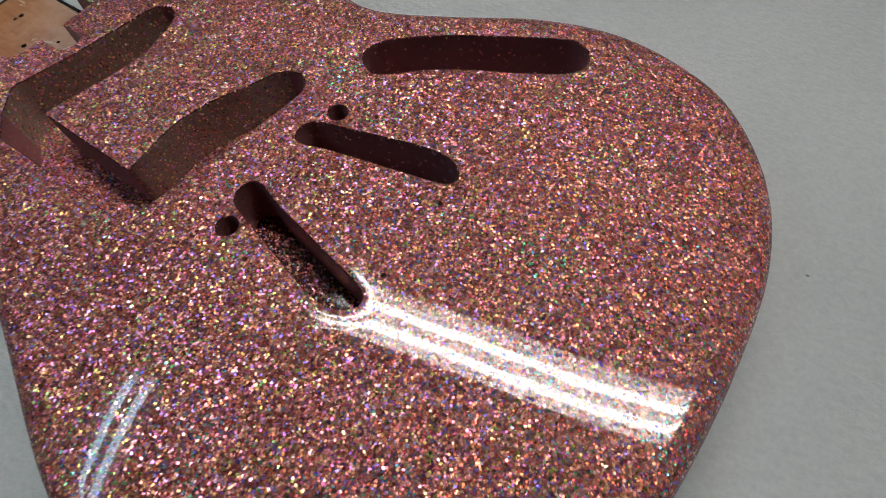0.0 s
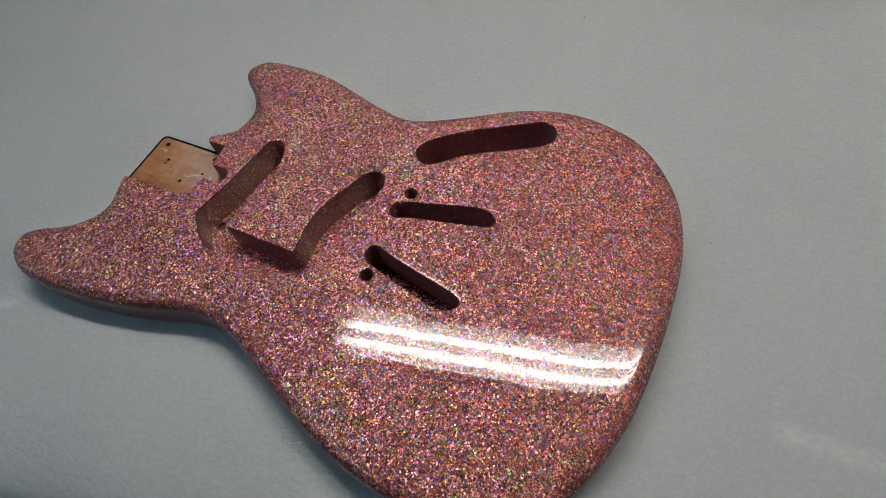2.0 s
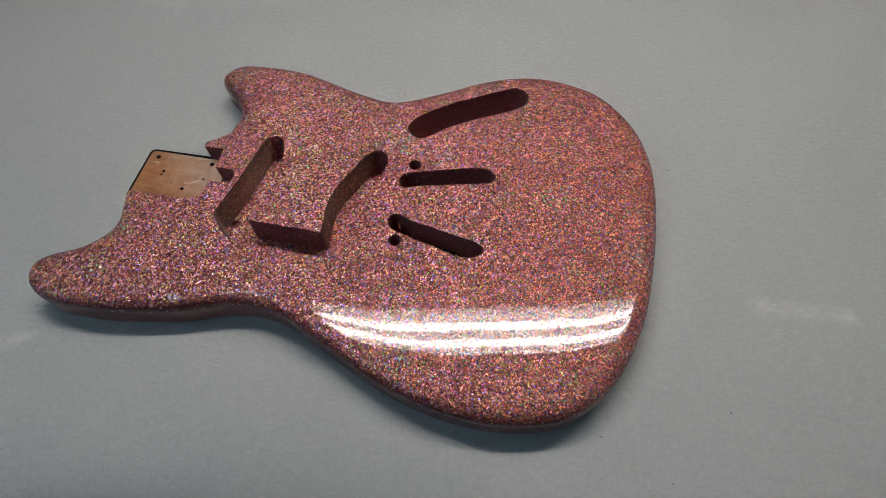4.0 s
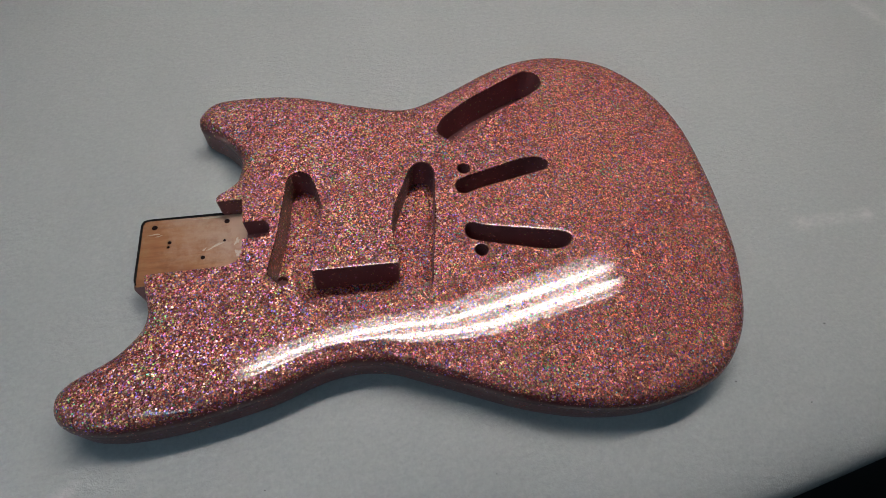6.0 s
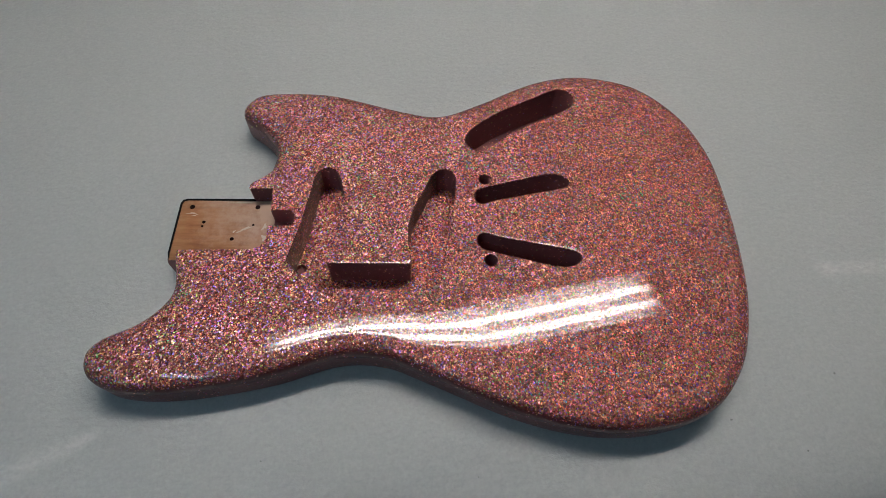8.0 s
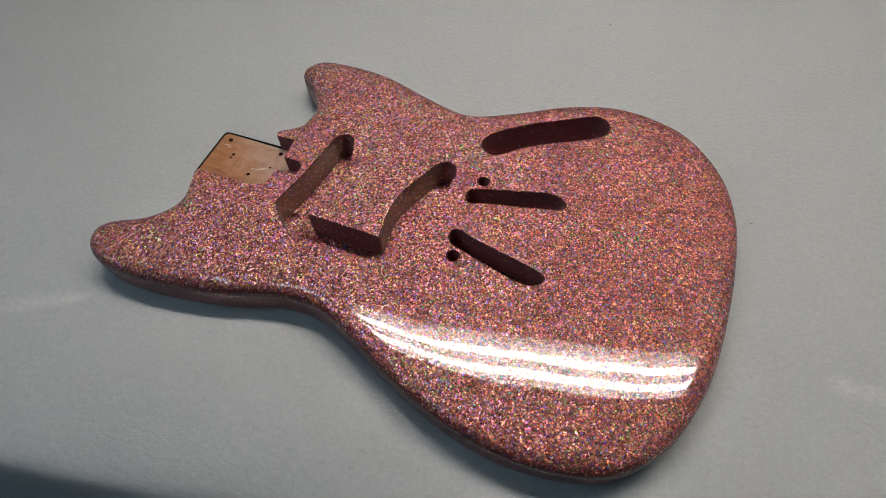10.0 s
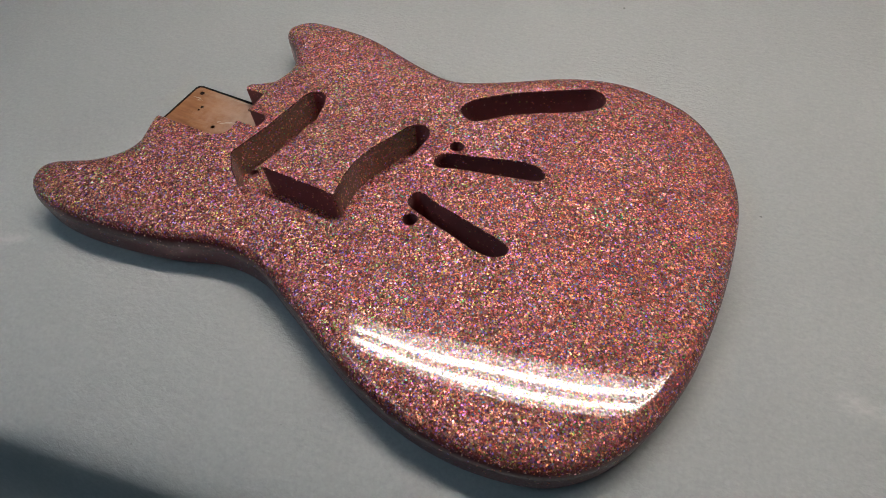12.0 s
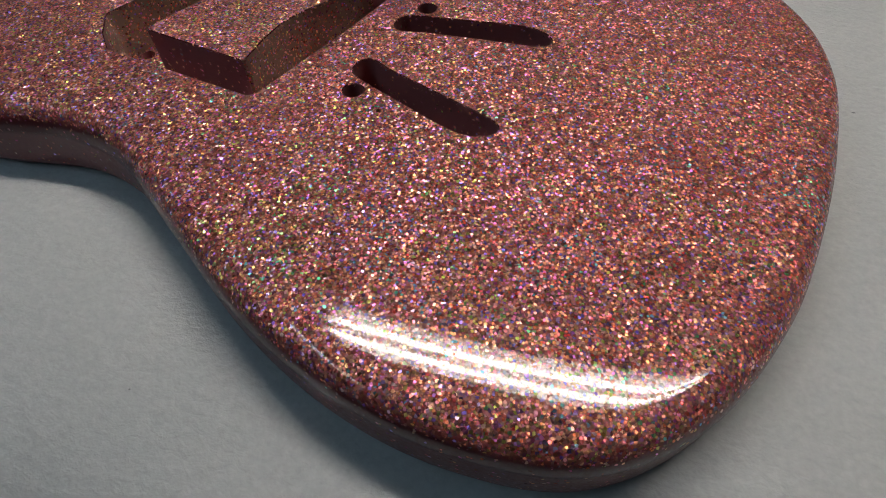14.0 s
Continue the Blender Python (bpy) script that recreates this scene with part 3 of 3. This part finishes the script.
    for name, h in holes.items():
        name = name.rstrip(".")
        z0, mat = depth[name]
        k = len(h)
        z1 = TOP if name == "screw_hole" else TOP - RIM * 0.8 - 0.0002
        v = [(x, y, z1) for x, y in h] + [(x, y, z0) for x, y in h]
        quads = [(i, (i + 1) % k, k + (i + 1) % k, k + i) for i in range(k)]
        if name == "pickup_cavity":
            # light painted in by facing: tan on the lit, bridge-facing walls, wine elsewhere
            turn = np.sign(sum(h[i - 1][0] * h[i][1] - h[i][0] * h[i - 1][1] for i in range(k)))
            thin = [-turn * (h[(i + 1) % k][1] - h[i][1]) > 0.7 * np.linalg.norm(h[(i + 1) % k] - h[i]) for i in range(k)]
            lining = part(name, v, [q for q, n in zip(quads, thin) if n], mat, body, "cavity wall with the lit side's tan tone painted in", 50)
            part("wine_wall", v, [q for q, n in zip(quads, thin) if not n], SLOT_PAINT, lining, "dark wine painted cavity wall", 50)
        else:
            lining = part(name, v, quads, mat, body, "wine painted cavity wall" if "cavity" in name else "", 50)
        floor_mat = CAVITY_FLOOR if name == "pickup_cavity" else SLOT_FLOOR if "slot" in name else HOLE_SHADE if "post" in name else SLOT_PAINT
        v, f = [(x, y, z0) for x, y in h], [tuple(range(k))]
        if name == "pickup_cavity":
            # the floor is pierced where the wires leave
            bore = np.array((-0.1455, -0.030)) + 0.0040 * ring
            v, f = pierced(h, [bore], z0)
            well = [(x, y, z) for z in (z0, 0.0052) for x, y in bore]
            part("wire_hole", well, [(i, (i + 1) % 20, 20 + (i + 1) % 20, 20 + i) for i in range(20)] + [tuple(range(20, 40))], SLOT_PAINT, lining, "short bore for the wires", 50)
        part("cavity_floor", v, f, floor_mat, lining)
    # the neck pocket: heel ledge, walls, bare floor
    zp = 0.0195
    ledge = rounded([(-160, 28.5), (-245.5, 28.5), (-245.5, -28.5), (-234, -40), (-160, -40)], [0, 5, 9, 8, 0], 6) * MM
    k = len(ledge)
    v = [(x, y, z) for z in (zp, zp - 0.0006, 0.002) for x, y in ledge]
    for i in range(k):
        v[i] = (v[i][0] * 0.9985, v[i][1] * 0.99, zp)
    f = [tuple(range(k))] + [(r * k + i, r * k + (i + 1) % k, (r + 1) * k + (i + 1) % k, (r + 1) * k + i) for r in (0, 1) for i in range(k)] + [tuple(range(2 * k, 3 * k))]
    heel = part("heel_ledge", v, f, HEEL_PAINT, body, "dark wine painted heel ledge")
    # the black line left along the heel's open edges
    line = [(-186, 28.6), (-240.5, 28.6), (-244.2, 27.4), (-245.6, 24), (-245.6, -22.0), (-244.2, -26.5)]
    inner = [(-186, 26.3), (-239.8, 27.0), (-242.6, 26.2), (-243.9, 23.6), (-244.2, -22.0), (-243.4, -26.5)]
    k = len(line)
    v = [(x * MM, y * MM, zp + dz) for q, dz in ((line, -0.006), (line, 0.0011), (inner, 0.0014), (inner, -0.002)) for x, y in q]
    f = [(r * k + i, r * k + i + 1, (r + 1) * k + i + 1, (r + 1) * k + i) for r in range(3) for i in range(k - 1)]
    part("edge_line", v, f, BLACK_PAINT, heel, "glossy black line along the heel edge")
    q = open_pocket
    k = len(q)
    v = [(x, y, z) for (x, y), z in zip(q, height(q))] + [(x, y, zp - 0.001) for x, y in q]
    part("pocket_wall", v, [(i, i + 1, k + i + 1, k + i) for i in range(k - 1)], SLOT_PAINT, body, "dark wine painted pocket wall", 50)
    wood = rounded([(-168.6, 26.3), (-243.9, 27.0), (-244.0, -27.5), (-168.6, -27.2)], [3, 4, 1, 3], 5) * MM
    bores = [(np.array((x, y)) + 0.88 * r * ring) * MM for x, y, r in [(-235.6, 20.7, 2.3), (-183.8, 20.7, 2.3), (-224, 6.4, 1.6), (-224.5, 2.6, 1.1), (-199.7, -9.1, 1.8), (-185, 3.7, 1.2)]]
    v, f = pierced(wood, bores, zp + 0.0008)
    k, n = len(wood), len(v)
    v += [(x, y, zp + dz) for dz in (0.0008, 0.0) for x, y in wood]
    floor = part("pocket_floor", v, f + [(n + i, n + (i + 1) % k, n + k + (i + 1) % k, n + k + i) for i in range(k)], WOOD, body, "bare amber wood with milky residue")
    notch = np.array([(-169, -7), (-154, -7), (-151, -5.5), (-149.2, -2.5), (-149.2, 2.5), (-151, 5.5), (-154, 7), (-169, 7)]) * MM
    part("truss_notch", [(x, y, zp + 0.0006) for x, y in notch], [tuple(range(8))], SLOT_PAINT, body)
    # bolt holes in the pocket: shallow cups, the shade of a through bore painted in
    for q in bores:
        v = [(x, y, zp + dz) for dz in (0.0008, 0.00012) for x, y in q]
        part("bolt_hole", v, [(i, (i + 1) % 20, 20 + (i + 1) % 20, 20 + i) for i in range(20)] + [tuple(range(20, 40))], HOLE_SHADE, floor)
    # smears of white residue on the bare wood, and a chip left in the cavity
    for cx, cy, a, b, turn in [(-191, -0.2, 8.5, 1.5, 27), (-176, 2, 4.2, 2.2, 70), (-175, -8, 3.0, 4.2, 10), (-235, 14.6, 5.5, 1.0, 2), (-232, 12.8, 3.2, 0.7, 15), (-199, -2.5, 2.2, 1.0, 50), (-196, 25.0, 14, 0.7, 1)]:
        q = []
        for k in range(18):
            g = 2 * math.pi * k / 18
            r = 1 + 0.35 * math.sin(3 * g + cx) + 0.22 * math.sin(7 * g + cy)
            x, y = 0.7 * a * r * math.cos(g), 0.62 * b * r * math.sin(g)
            c, w = math.cos(radians(turn)), math.sin(radians(turn))
            q.append(((cx + x * c - y * w) * MM, (cy + x * w + y * c) * MM))
        part("residue", [(x, y, zp + 0.00095) for x, y in q] + [(cx * MM, cy * MM, zp + 0.0012)], [(k, (k + 1) % 18, 18) for k in range(18)], RESIDUE, floor, "thin white residue smear")
    q = [(-0.0405 + 0.0022 * math.cos(k) * (1 + 0.3 * math.sin(2 * k)), -0.0463 + 0.0016 * math.sin(k), 0.0097) for k in np.arange(0, 6.28, 0.63)]
    part("paint_chip", q + [(-0.0405, -0.0463, 0.0112)], [(k, (k + 1) % len(q), len(q)) for k in range(len(q))], RESIDUE, body, "small pale paint chip")
    return body


guitar_body()


# ---- small dark specks of lint on the felt ----
LINT = plain("grey_lint", (0.17, 0.17, 0.17), 0.9, gloss=0.1)
for x, y, r in [(220.5, 98, 0.9), (261, -115, 0.9), (-160, -170, 0.6), (171, -148, 0.8), (220, -170, 0.7), (-14, -182.6, 0.5), (-88, -230, 0.5), (57, 324, 1.1)]:
    ring = [(x * MM + r * MM * math.cos(k) * (1 + 0.4 * math.sin(2 * k + x)), y * MM + 0.7 * r * MM * math.sin(k), 0.0) for k in np.arange(9) * 2 * math.pi / 9]
    dome = [(x * MM + 0.5 * (a - x * MM), y * MM + 0.5 * (b - y * MM), 0.5 * r * MM) for a, b, c in ring]
    f = [(k, (k + 1) % 9, 9 + (k + 1) % 9, 9 + k) for k in range(9)] + [tuple(range(9, 18)), tuple(range(9))[::-1]]
    tagged(link_mesh("lint_speck", ring + dome, f, LINT), "tiny dark speck of lint on the grey felt", "lint", "lint specks on the felt")
